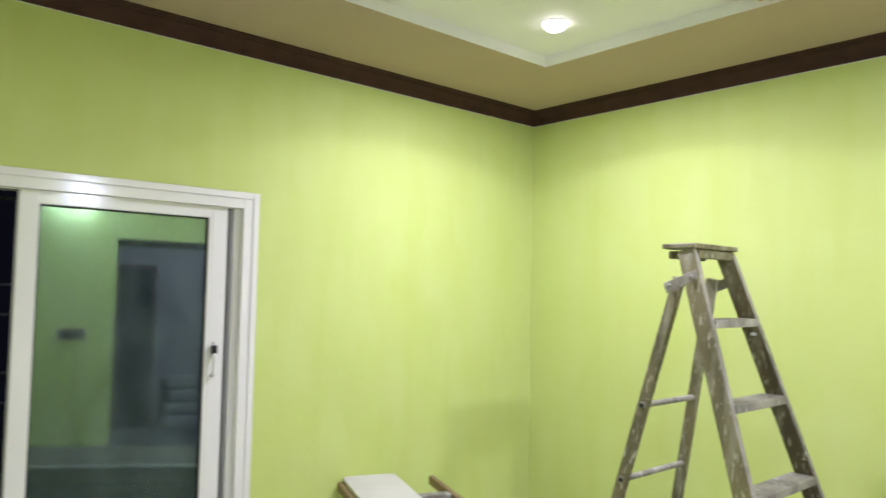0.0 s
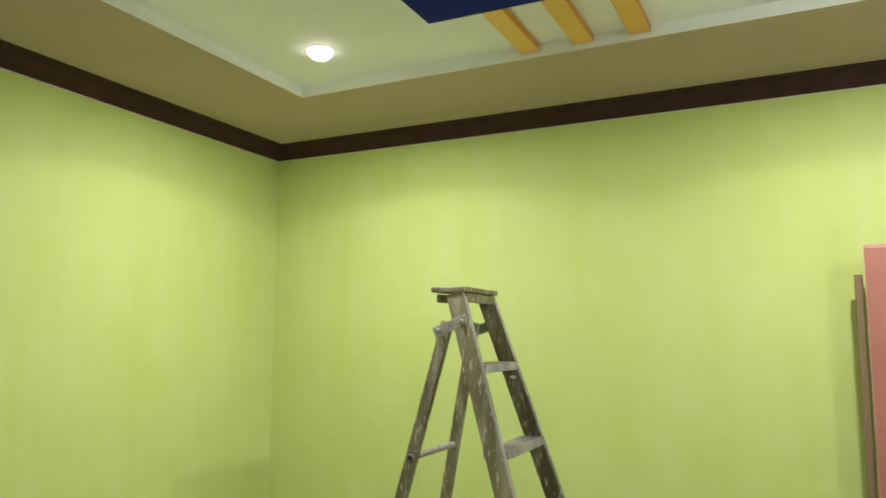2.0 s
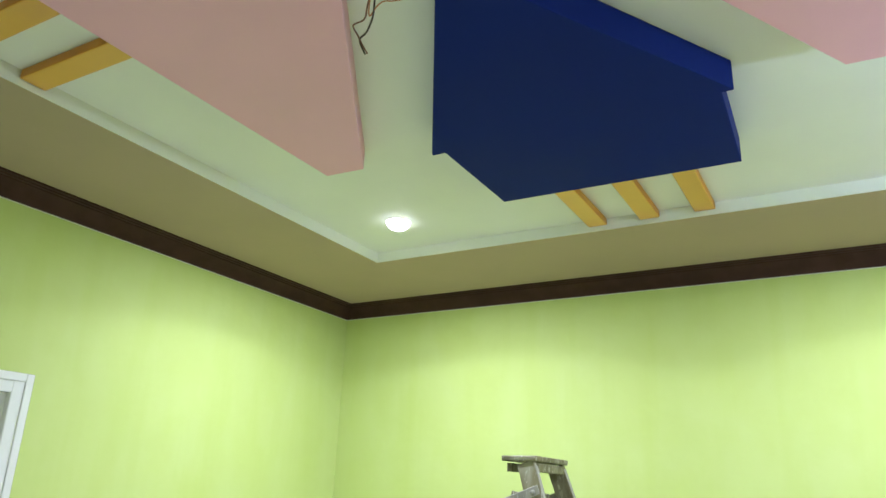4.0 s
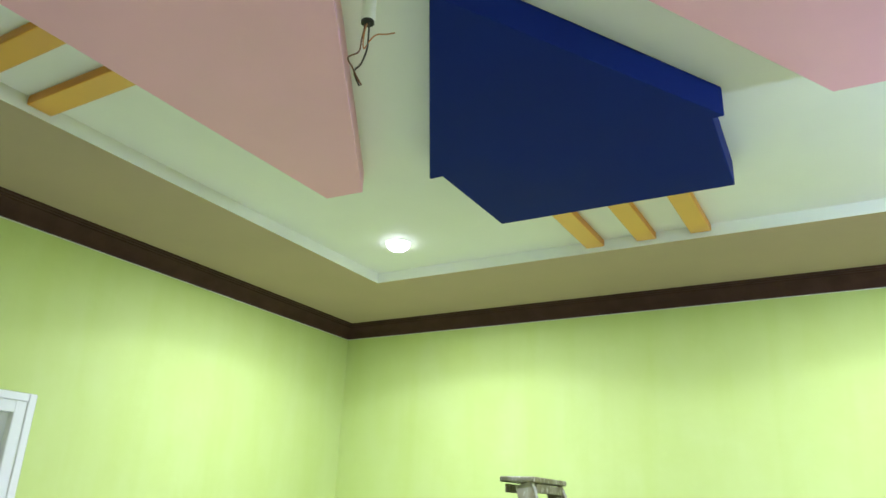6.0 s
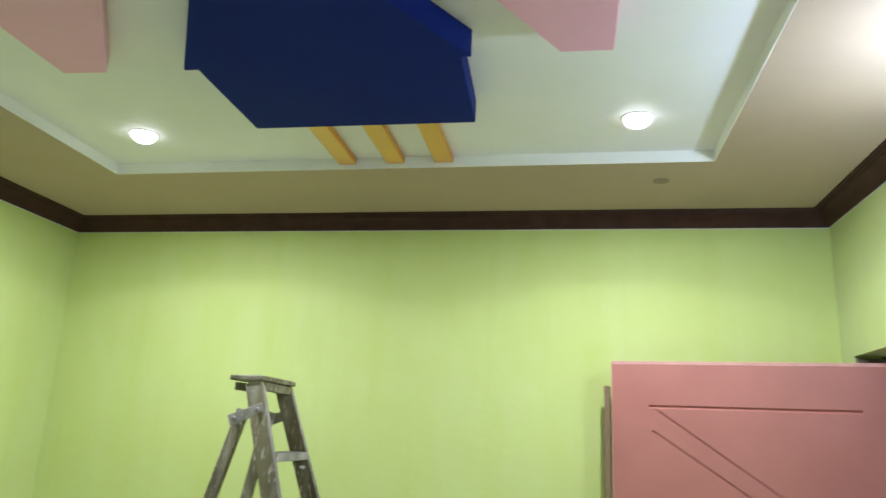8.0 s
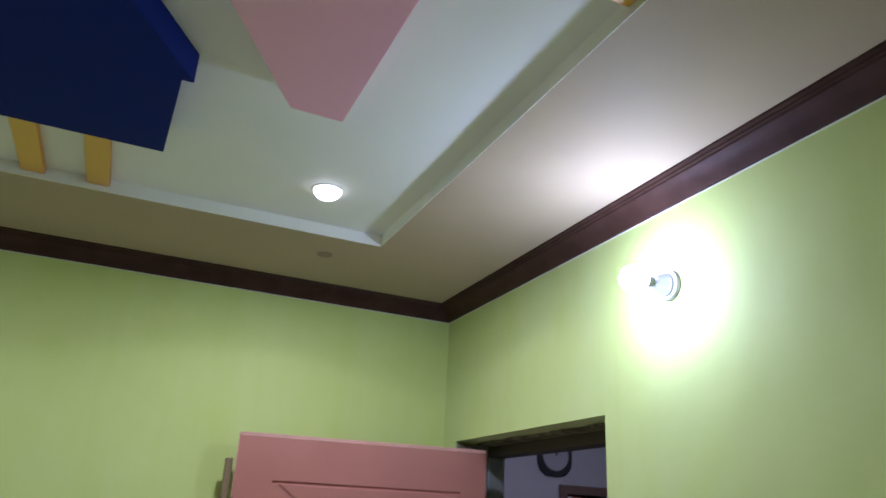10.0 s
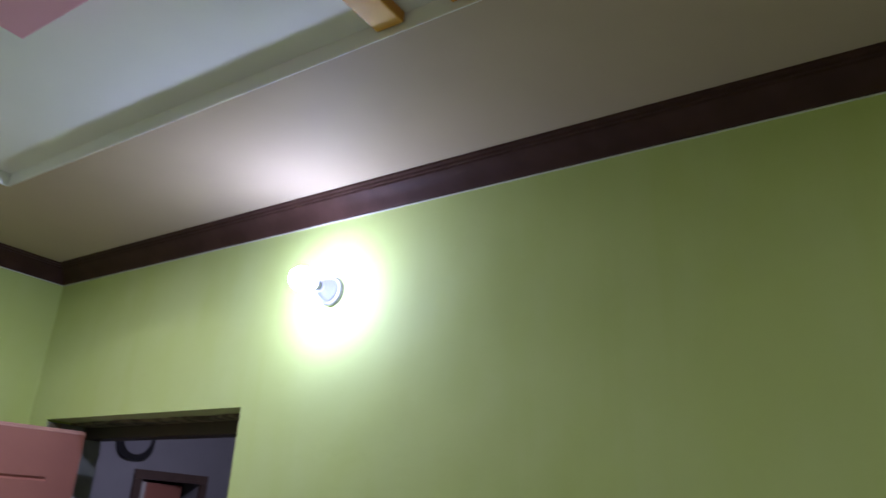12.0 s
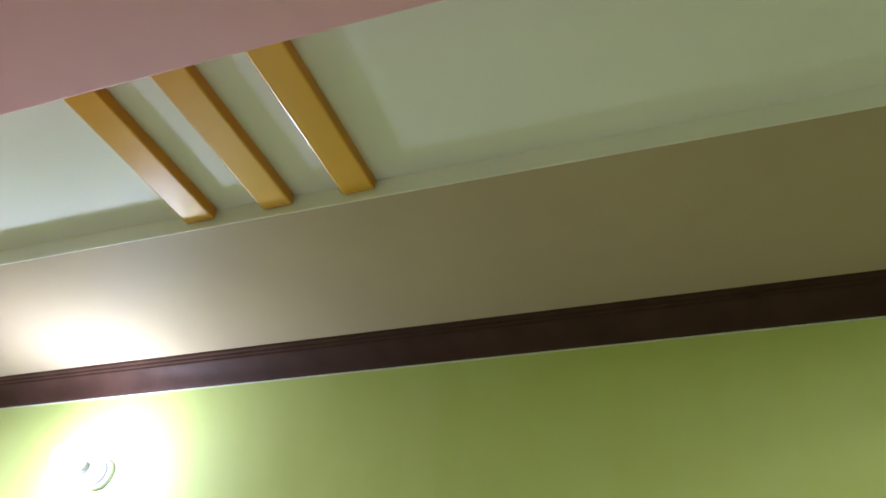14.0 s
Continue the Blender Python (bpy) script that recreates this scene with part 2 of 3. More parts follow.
def beam(a, b, wide, thick, side, bevel=0.003, bm=None):
    """A straight bar from a to b; side is the way its width runs."""
    a, b, side = Vector(a), Vector(b), Vector(side).normalized()
    d = (b - a).normalized()
    u = (side - d * side.dot(d)).normalized()
    v = d.cross(u)
    m = Matrix((u, v, d)).transposed().to_4x4()
    m.translation = (a + b) / 2
    bm = bm or bmesh.new()
    r = bmesh.ops.create_cube(bm, size=1)
    bmesh.ops.scale(bm, verts=r["verts"], vec=(wide, thick, (b - a).length))
    if bevel:
        es = list({e for w in r["verts"] for e in w.link_edges})
        q = bmesh.ops.bevel(bm, geom=es, offset=bevel, segments=2, profile=0.5, affect="EDGES")
        vs = list({w for f in q["faces"] for w in f.verts})
        vs = list(bm.verts) if len(bm.verts) == len(vs) else vs
        bmesh.ops.transform(bm, verts=vs, matrix=m)
    else:
        bmesh.ops.transform(bm, verts=r["verts"], matrix=m)
    return bm


def lathe(profile, steps=32, axis="z"):
    """A turned body from (radius, height) pairs."""
    bm = bmesh.new()
    rings = []
    for r, h in profile:
        ring = []
        for i in range(steps):
            a = 2 * math.pi * i / steps
            p = (r * math.cos(a), r * math.sin(a), h)
            ring.append(bm.verts.new(p if axis == "z" else (p[2], p[0], p[1])))
        rings.append(ring)
    for lo, hi in zip(rings, rings[1:]):
        for i in range(steps):
            bm.faces.new((lo[i], lo[(i + 1) % steps], hi[(i + 1) % steps], hi[i]))
    bm.faces.new(rings[0]), bm.faces.new(rings[-1])
    return bm


def smooth(ob, degrees=40):
    for p in ob.data.polygons:
        p.use_smooth = True
    ob.data.set_sharp_from_angle(angle=radians(degrees))
    return ob


def tube(points, radius, bm=None, steps=8):
    """A round wire along a smooth line."""
    bm = bm or bmesh.new()
    pts = [Vector(p) for p in points]
    line = []
    for i in range(len(pts) - 1):
        p0, p1, p2, p3 = pts[max(i - 1, 0)], pts[i], pts[i + 1], pts[min(i + 2, len(pts) - 1)]
        for k in range(6):
            s = k / 6
            line.append(0.5 * (2 * p1 + (p2 - p0) * s + (2 * p0 - 5 * p1 + 4 * p2 - p3) * s * s + (3 * p1 - p0 - 3 * p2 + p3) * s ** 3))
    line.append(pts[-1])
    rings, ref = [], Vector((0.3, 0.5, 0.81))
    for i, p in enumerate(line):
        d = (line[min(i + 1, len(line) - 1)] - line[max(i - 1, 0)]).normalized()
        u = d.cross(ref).normalized()
        v = d.cross(u)
        rings.append([bm.verts.new(p + radius * (math.cos(2 * math.pi * k / steps) * u + math.sin(2 * math.pi * k / steps) * v)) for k in range(steps)])
    for lo, hi in zip(rings, rings[1:]):
        for k in range(steps):
            bm.faces.new((lo[k], lo[(k + 1) % steps], hi[(k + 1) % steps], hi[k]))
    bm.faces.new(rings[0]), bm.faces.new(rings[-1])
    return bm


# ---- the room's shell ----
TH = 0.23
DY0, DY1, DZ = -1.185, -0.127, 2.13          # doorway in the east wall
WY0, WY1, WZ0, WZ1 = -3.16, -1.655, 0.78, 2.123   # window opening in the west wall
ZT = 2.95
HX, HY = 6.55, 2.10               # far walls of the hall behind the doorway
GX0, GX1, GZ = 5.48, 6.03, 2.075   # doorway in the hall's north wall, with an added dark box behind

structure(link("wall_north", box(-TH, RX + TH, 0, TH, 0, ZT), M_WALL), "lime green painted plaster wall with roller streaks", "wall")
structure(link("wall_south", box(-TH, RX + TH, RY - TH, RY, 0, ZT), M_WALL), "lime green painted plaster wall", "wall")
bm = box(RX, RX + TH, RY, DY0, 0, ZT)
box(RX, RX + TH, DY1, 0, 0, ZT, bm=bm)
box(RX, RX + TH, DY0, DY1, DZ, ZT, bm=bm)
structure(link("wall_east", bm, M_WALL), "lime green painted plaster wall with a doorway", "wall")
bm = box(-TH, 0, RY, WY0, 0, ZT)
box(-TH, 0, WY1, 0, 0, ZT, bm=bm)
box(-TH, 0, WY0, WY1, WZ1, ZT, bm=bm)
box(-TH, 0, WY0, WY1, 0, WZ0, bm=bm)
structure(link("wall_west", bm, M_WALL), "lime green painted plaster wall with a sliding window", "wall")
structure(link("hall_floor", box(RX + TH, HX + 0.2, RY - TH, HY + 0.2, -0.1, 0), M_HALL_FLOOR), "dark hall floor", "floor")
structure(link("floor", box(-TH, RX + TH, RY - TH, TH, -0.1, 0), M_FLOOR), "pale dusty tiled floor", "floor")
structure(link("ceiling", box(TX0 - 0.1, TX1 + 0.1, TY0 - 0.1, TY1 + 0.1, Z_CEIL, Z_CEIL + 0.05), M_CEIL), "white painted recessed gypsum ceiling", "ceiling")


def border_ring(x0, x1, y0, y1, w0, w1, z0, z1):
    """A flat frame in one piece: the outer outline x0..x1, y0..y1 and an opening from w0 to w1."""
    bm = bmesh.new()
    (a0, b0), (a1, b1) = w0, w1
    loops = [[bm.verts.new((x, y, z)) for x, y in outline] for z in (z0, z1)
             for outline in (((x0, y0), (x1, y0), (x1, y1), (x0, y1)), ((a0, b0), (a1, b0), (a1, b1), (a0, b1)))]
    for p, q in ((0, 1), (2, 3), (0, 2), (1, 3)):
        for k in range(4):
            n = (k + 1) % 4
            bm.faces.new((loops[p][k], loops[p][n], loops[q][n], loops[q][k]))
    return bm


structure(link("ceiling_border", border_ring(0, RX, RY, 0, (TX0, TY0), (TX1, TY1), Z_SOF, Z_CEIL + 0.03), M_SOF),
          "taupe painted dropped gypsum ceiling border", "ceiling")
structure(link("ceiling_step", border_ring(TX0 - 0.0004, TX1 + 0.0004, TY0 - 0.0004, TY1 + 0.0004, (TX0 + 0.0016, TY0 + 0.0016), (TX1 - 0.0016, TY1 - 0.0016), Z_SOF - 0.0004, Z_CEIL + 0.02), M_CEIL),
          "white painted edge of the recessed ceiling", "ceiling")

# ---- crown moulding: a cove with small steps at the top ----
PROFILE = [(0.0, 2.677), (0.010, 2.677), (0.013, 2.681), (0.017, 2.688), (0.024, 2.699), (0.034, 2.710), (0.046, 2.719),
           (0.056, 2.724), (0.058, 2.729), (0.065, 2.730), (0.067, 2.735), (0.077, 2.736), (0.079, 2.742), (0.0, 2.742)]


def moulding(name, corner_a, corner_b, inward):
    bm = bmesh.new()
    a, b, n = Vector(corner_a), Vector(corner_b), Vector(inward)
    d = (b - a).normalized()
    ends = []
    for p, s in ((a, 1), (b, -1)):
        ends.append([bm.verts.new((*(p + n * o + d * s * o), z)) for o, z in PROFILE])
    k = len(PROFILE)
    for i in range(k):
        bm.faces.new((ends[0][i], ends[0][(i + 1) % k], ends[1][(i + 1) % k], ends[1][i]))
    bm.faces.new(ends[0]), bm.faces.new(ends[1])
    ob = link(name, bm, M_CORN)
    smooth(ob, 25)
    q = n * 0.003
    lo, hi = [min(u, v) for u, v in zip(a + q * 0, b + q)], [max(u, v) for u, v in zip(a + q * 0, b + q)]
    part("filler_line", box(lo[0], hi[0], lo[1], hi[1], 2.6738, 2.6768), M_FILLER, ob, "thin white filler line")
    return structure(ob, "dark brown varnished crown moulding", "moulding")


moulding("crown_moulding_north", (0, 0), (RX, 0), (0, -1))
moulding("crown_moulding_east", (RX, 0), (RX, RY), (-1, 0))
moulding("crown_moulding_south", (RX, RY), (0, RY), (0, 1))
moulding("crown_moulding_west", (0, RY), (0, 0), (1, 0))

# ---- the hall behind the doorway ----
bm = box(RX, GX0, HY, HY + 0.2, 0, ZT)
box(GX1, HX + 0.2, HY, HY + 0.2, 0, ZT, bm=bm)
box(GX0, GX1, HY, HY + 0.2, GZ, ZT, bm=bm)
structure(link("hall_wall_north", bm, M_GREY_WALL), "dim grey-blue painted hall wall with a doorway", "wall")
structure(link("hall_wall_east", box(HX, HX + 0.2, RY, HY, 0, ZT), M_GREY_WALL), "dim grey-blue painted hall wall", "wall")
structure(link("hall_wall_south", box(RX + TH, HX, RY, RY + 0.2, 0, ZT), M_GREY_WALL), "dim grey-blue painted hall wall", "wall")
structure(link("hall_wall_west", box(RX, RX + TH, TH, HY, 0, ZT), M_GREY_WALL), "dim grey-blue painted hall wall", "wall")
structure(link("hall_ceiling", box(RX, HX + 0.2, RY, HY + 0.2, ZT, ZT + 0.1), M_CEIL), "plain hall ceiling", "ceiling")
# closed box added to keep the gap past the hall door dark
bm = box(GX0 - 0.4, GX0 - 0.3, HY + 0.2, HY + 1.4, 0, 2.3)
box(GX1 + 0.3, GX1 + 0.4, HY + 0.2, HY + 1.4, 0, 2.3, bm=bm)
box(GX0 - 0.4, GX1 + 0.4, HY + 1.4, HY + 1.5, 0, 2.3, bm=bm)
structure(link("dark_box_wall", bm, M_GREY_WALL), "wall of the added dark box beyond the hall door", "wall")
structure(link("dark_box_ceiling", box(GX0 - 0.4, GX1 + 0.4, HY + 0.2, HY + 1.5, 2.3, 2.4), M_GREY_WALL), "ceiling of the added dark box", "ceiling")
structure(link("dark_box_floor", box(GX0 - 0.4, GX1 + 0.4, HY + 0.2, HY + 1.5, -0.1, 0), M_HALL_FLOOR), "floor of the added dark box", "floor")

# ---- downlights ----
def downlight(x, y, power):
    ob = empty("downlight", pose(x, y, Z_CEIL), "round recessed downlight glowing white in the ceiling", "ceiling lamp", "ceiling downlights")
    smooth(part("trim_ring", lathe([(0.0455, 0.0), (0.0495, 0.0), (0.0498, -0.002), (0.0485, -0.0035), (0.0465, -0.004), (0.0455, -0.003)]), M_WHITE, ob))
    # lens bulges below the ceiling: its shape stands in for round glare
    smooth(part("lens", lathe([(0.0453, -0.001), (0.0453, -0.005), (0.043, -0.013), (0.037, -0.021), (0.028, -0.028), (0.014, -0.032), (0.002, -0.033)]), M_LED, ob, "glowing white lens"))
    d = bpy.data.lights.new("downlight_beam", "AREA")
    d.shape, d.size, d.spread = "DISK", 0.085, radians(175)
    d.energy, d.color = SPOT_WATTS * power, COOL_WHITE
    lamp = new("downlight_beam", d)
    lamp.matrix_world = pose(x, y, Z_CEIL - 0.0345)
    # a second lamp added to the fitting; its cone edge makes the wall arc
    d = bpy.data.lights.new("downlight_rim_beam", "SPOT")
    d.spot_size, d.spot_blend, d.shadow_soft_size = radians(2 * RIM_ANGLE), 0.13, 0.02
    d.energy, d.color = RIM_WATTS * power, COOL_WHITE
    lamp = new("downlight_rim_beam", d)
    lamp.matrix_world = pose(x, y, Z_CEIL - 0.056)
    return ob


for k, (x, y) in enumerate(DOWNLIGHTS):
    downlight(x, y, (1.0, 1.0, 0.25, 0.37)[k])   # the two to the south are out of view, added by symmetry, and dimmer

# ---- wall bulb ----
BULB = Vector((RX, -1.503, 2.449))
ob = empty("wall_bulb", pose(*BULB), "white batten lamp holder with a lit bulb on the green wall", "wall lamp")
smooth(part("base_plate", lathe([(0.001, 0.0), (0.043, 0.0), (0.044, -0.007), (0.041, -0.013), (0.034, -0.016)], axis="x"), M_HOLDER, ob))
smooth(part("holder", lathe([(0.033, -0.015), (0.033, -0.023), (0.029, -0.027), (0.027, -0.040), (0.022, -0.045), (0.020, -0.058), (0.015, -0.060)], axis="x"), M_HOLDER, ob))
bulb = smooth(part("bulb_base", lathe([(0.013, -0.0595), (0.014, -0.070), (0.018, -0.080), (0.024, -0.090), (0.023, -0.0915)], axis="x"), M_HOLDER, ob, "opaque white bulb base"))
smooth(part("bulb_dome", lathe([(0.023, -0.0912), (0.030, -0.102), (0.0345, -0.114), (0.036, -0.126), (0.0335, -0.140), (0.026, -0.152), (0.014, -0.159), (0.001, -0.161)], axis="x"), M_BULB, bulb, "glowing frosted dome"))

# ---- house-shaped ceiling panels ----
Z_BLUE, Z_PINK = 2.709, 2.72


def panel(points, joint, z0):
    """A slab under the ceiling, its edges eased but for the edge that butts on its neighbour."""
    bm = prism(points, z0, Z_CEIL)
    a, b = [Vector(points[k]) for k in joint]
    d = (b - a).normalized()
    free = [e for e in bm.edges if any(abs(d.cross(v.co.xy - a)) > 0.001 for v in e.verts)]
    bmesh.ops.bevel(bm, geom=free, offset=0.0025, segments=2, profile=0.5, affect="EDGES")
    return bm


def house(body, roof, z0, material, label):
    """A house outline in two slabs; the first two points of each are the butted edge."""
    ob = empty("ceiling_house", pose(0, 0, 0), label, "ceiling panel", "house-shaped ceiling panels")
    part("body", panel(body, (0, 1), z0), material, ob)
    part("roof", panel(roof, (0, 1), z0), material, ob)
    return ob


house([(1.424, -1.474), (2.150, -1.474), (2.137, -1.078), (1.424, -1.083)],
      [(1.386, -1.474), (2.176, -1.474), (2.176, -1.478), (1.780, -2.145), (1.386, -1.480)], Z_BLUE, M_BLUE,
      "royal blue house-shaped panel with eaves fixed under the ceiling")
house([(1.140, -3.117), (1.140, -1.463), (1.010, -1.470), (1.010, -3.11)], [(1.140, -3.117), (1.140, -1.463), (1.660, -2.29)], Z_PINK, M_PINK,
      "pale pink house-shaped panel fixed under the ceiling")
house([(2.400, -3.124), (2.400, -1.456), (2.532, -1.452), (2.532, -3.128)], [(2.400, -3.124), (2.400, -1.456), (1.915, -2.29)], Z_PINK, M_PINK,
      "pale pink house-shaped panel fixed under the ceiling")


def slat(x0, x1, y0, y1):
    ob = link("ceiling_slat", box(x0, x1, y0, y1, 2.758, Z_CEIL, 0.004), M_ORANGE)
    ob.data.materials.append(M_ORANGE_SHADED)
    # upright faces take the darkened, shaded copy
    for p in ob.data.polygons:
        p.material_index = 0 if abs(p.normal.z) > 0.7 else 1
    return tagged(ob, "orange varnished wooden slat fixed under the ceiling", "ceiling slat", "orange ceiling slats")


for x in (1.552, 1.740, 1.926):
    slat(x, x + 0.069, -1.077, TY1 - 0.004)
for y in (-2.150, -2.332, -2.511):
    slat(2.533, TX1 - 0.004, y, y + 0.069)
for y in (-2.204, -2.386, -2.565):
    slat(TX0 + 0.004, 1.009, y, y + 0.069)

# ---- hanging conduit with loose wires ----
ob = empty("ceiling_conduit", pose(1.765, -2.297, Z_CEIL), "white conduit stub with loose bare wires hanging from the ceiling", "conduit")
smooth(part("pipe", lathe([(0.0075, 0.0), (0.0115, 0.0), (0.0115, -0.235), (0.0095, -0.237), (0.0085, -0.236)]), M_WHITE, ob))
part("pipe_end", lathe([(0.002, -0.232), (0.0105, -0.234), (0.0105, -0.2395), (0.002, -0.2396)]), M_SEAL, ob, "dark taped pipe end")
part("wire", tube([(-0.004, 0, -0.236), (-0.012, 0.004, -0.262), (-0.016, 0.004, -0.285), (-0.033, 0.0, -0.293), (-0.022, 0.0, -0.315), (-0.013, 0.0, -0.333), (-0.002, 0, -0.352)], 0.0013), M_WIRE_RED, ob)
part("wire", tube([(0.003, 0, -0.236), (0.004, 0.0, -0.265), (0.003, 0.0, -0.29), (-0.006, 0.0, -0.313), (-0.018, 0, -0.324), (-0.006, 0, -0.352)], 0.0015), M_WIRE, ob)
part("wire", tube([(0.0, 0, -0.236), (-0.007, 0.002, -0.26), (-0.003, 0.0, -0.286), (0.010, 0, -0.272), (0.022, 0, -0.268), (0.038, 0, -0.273), (0.054, 0, -0.276)], 0.0011), M_COPPER, ob)

# ---- round patch in the border ----
ob = link("cover_plate", lathe([(0.001, 0.0), (0.030, 0.0), (0.030, -0.002), (0.027, -0.003), (0.001, -0.003)]), M_PATCH)
ob.matrix_world = pose(2.764, -0.430, Z_SOF)
tagged(ob, "small round brown cover plate in the ceiling border", "cover plate")

# ---- the window ----
def sash_frame(y0, y1, z0, z1, x0, x1, w):
    bm = bmesh.new()
    box(x0, x1, y0, y0 + w, z0, z1, 0.004, bm)
    box(x0, x1, y1 - w, y1, z0, z1, 0.004, bm)
    box(x0 + 0.001, x1 - 0.001, y0 + w - 0.002, y1 - w + 0.002, z0, z0 + w, 0.003, bm)
    box(x0 + 0.001, x1 - 0.001, y0 + w - 0.002, y1 - w + 0.002, z1 - w, z1, 0.003, bm)
    return bm


win = structure(empty("window_1", pose(0.0252, 0, 0, 0, 0, -0.85), "white plastic sliding window standing half open at night", "window"), "white plastic sliding window standing half open at night", "window")
part("window_frame", sash_frame(WY0 - 0.012, WY1 + 0.012, WZ0 - 0.01, WZ1 + 0.01, -0.09, 0.014, 0.062), M_UPVC, win)
part("architrave", sash_frame(WY0 - 0.014, WY1 + 0.014, WZ0 - 0.012, WZ1 + 0.012, 0.013, 0.018, 0.026), M_UPVC, win)
part("inner_track", sash_frame(WY0 + 0.045, WY1 - 0.045, WZ0 + 0.045, WZ1 - 0.025, -0.085, -0.012, 0.030), M_UPVC, win)
SY0, SY1, SZ0, SZ1 = -2.472, -1.76, WZ0 + 0.06, 2.088
bm = sash_frame(SY0, SY1, SZ0, SZ1, -0.045, -0.006, 0.062)
box(-0.044, -0.007, SY1 - 0.074, SY1 - 0.060, SZ0 + 0.058, SZ1 - 0.058, 0.003, bm)   # the closing stile is wider
sash = part("sash", bm, M_UPVC, win)
part("seal", sash_frame(SY0 + 0.058, SY1 - 0.070, SZ0 + 0.058, SZ1 - 0.058, -0.034, -0.014, 0.009), M_SEAL, sash)
pane = part("pane", box(-0.027, -0.022, SY0 + 0.06, SY1 - 0.06, SZ0 + 0.06, SZ1 - 0.06), M_GLASS, sash, "clear glass with greenish reflections")
pane.visible_shadow = False
smooth(part("handle", tube([(-0.004, -1.806, 1.425), (0.016, -1.805, 1.437), (0.020, -1.804, 1.470), (0.018, -1.803, 1.500), (0.004, -1.802, 1.512)], 0.0075, steps=10), M_UPVC, sash))
part("latch", box(-0.004, 0.016, -1.811, -1.791, 1.505, 1.542, 0.004), M_BLACK, sash, "black latch")
for z in (1.424, 1.549):
    part("screw", box(-0.0062, -0.0045, -1.805, -1.799, z - 0.003, z + 0.003, 0.001), M_BLACK, sash)
ob = empty("window_grille", pose(0, 0, 0), "dark steel bars across the outside of the window", "grille")
for z in (0.86, 0.96, 1.36, 1.46, 1.657, 1.757, 2.05):
    part("bar", tube([(-0.17, WY0, z), (-0.17, -2.8, z), (-0.17, -2.44, z)], 0.005, steps=8), M_BLACK, ob)

# ---- doorway and door leaf ----
frame_ob = structure(empty("door_1", pose(0, 0, 0), "dark timber door frame in an unfinished doorway", "door frame"), "dark timber door frame in an unfinished doorway", "door frame")
part("head", box(3.640, 3.715, DY0 + 0.002, DY1 - 0.002, DZ - 0.055, DZ - 0.002, 0.004), M_FRAME_WOOD, frame_ob)
part("jamb", box(3.640, 3.715, DY1 - 0.022, DY1 - 0.002, 0.0, DZ - 0.056, 0.004), M_PLASTER, frame_ob, "grey plastered jamb")
bm = bmesh.new()
rows = []
for k in range(61):
    z = 2.118 * k / 60
    edge = 3.548 + 0.022 * noise.noise((z * 8.0, 3.3, 0.0)) + 0.012 * noise.noise((z * 27.0, 6.1, 0.0))
    rows.append([bm.verts.new(p) for p in ((3.493, DY1 - 0.0072, z), (3.493, DY1 - 0.013, z), (edge - 0.008, DY1 - 0.016 - 0.005 * noise.noise((z * 30.0, 8.0, 0.0)), z), (edge, DY1 - 0.0072, z))])
for a, b in zip(rows, rows[1:]):
    for k in range(4):
        bm.faces.new((a[k], a[(k + 1) % 4], b[(k + 1) % 4], b[k]))
bm.faces.new(rows[0]), bm.faces.new(rows[-1])
part("mortar_edge", bm, M_MORTAR, frame_ob, "rough dark mortar edge")
part("lining", box(3.492, 3.638, DY1 - 0.007, DY1 - 0.0015, 0.0, DZ - 0.008), M_PLASTER, frame_ob, "bare grey plaster lining")
bm = bmesh.new()
rows = []
for k in range(43):
    y = DY0 + 0.003 + (DY1 - DY0 - 0.006) * k / 42
    edge = 3.575 + 0.020 * noise.noise((y * 9.0, 0.3, 0.0)) + 0.010 * noise.noise((y * 31.0, 1.7, 0.0))
    rows.append([bm.verts.new(p) for p in ((edge, y, DZ - 0.001), (edge + 0.006, y, DZ - 0.010 - 0.004 * noise.noise((y * 22.0, 5.0, 0.0))), (3.639, y, DZ - 0.012), (3.639, y, DZ - 0.001))])
for a, b in zip(rows, rows[1:]):
    for k in range(4):
        bm.faces.new((a[k], a[(k + 1) % 4], b[(k + 1) % 4], b[k]))
bm.faces.new(rows[0]), bm.faces.new(rows[-1])
part("mortar_band", bm, M_MORTAR, frame_ob, "rough unpainted mortar band")
part("jamb", box(3.640, 3.715, DY0 + 0.002, DY0 + 0.05, 0.0, DZ - 0.056, 0.004), M_FRAME_WOOD, frame_ob)

LEAF_W, LEAF_H, LEAF_T = 0.965, 2.068, 0.036


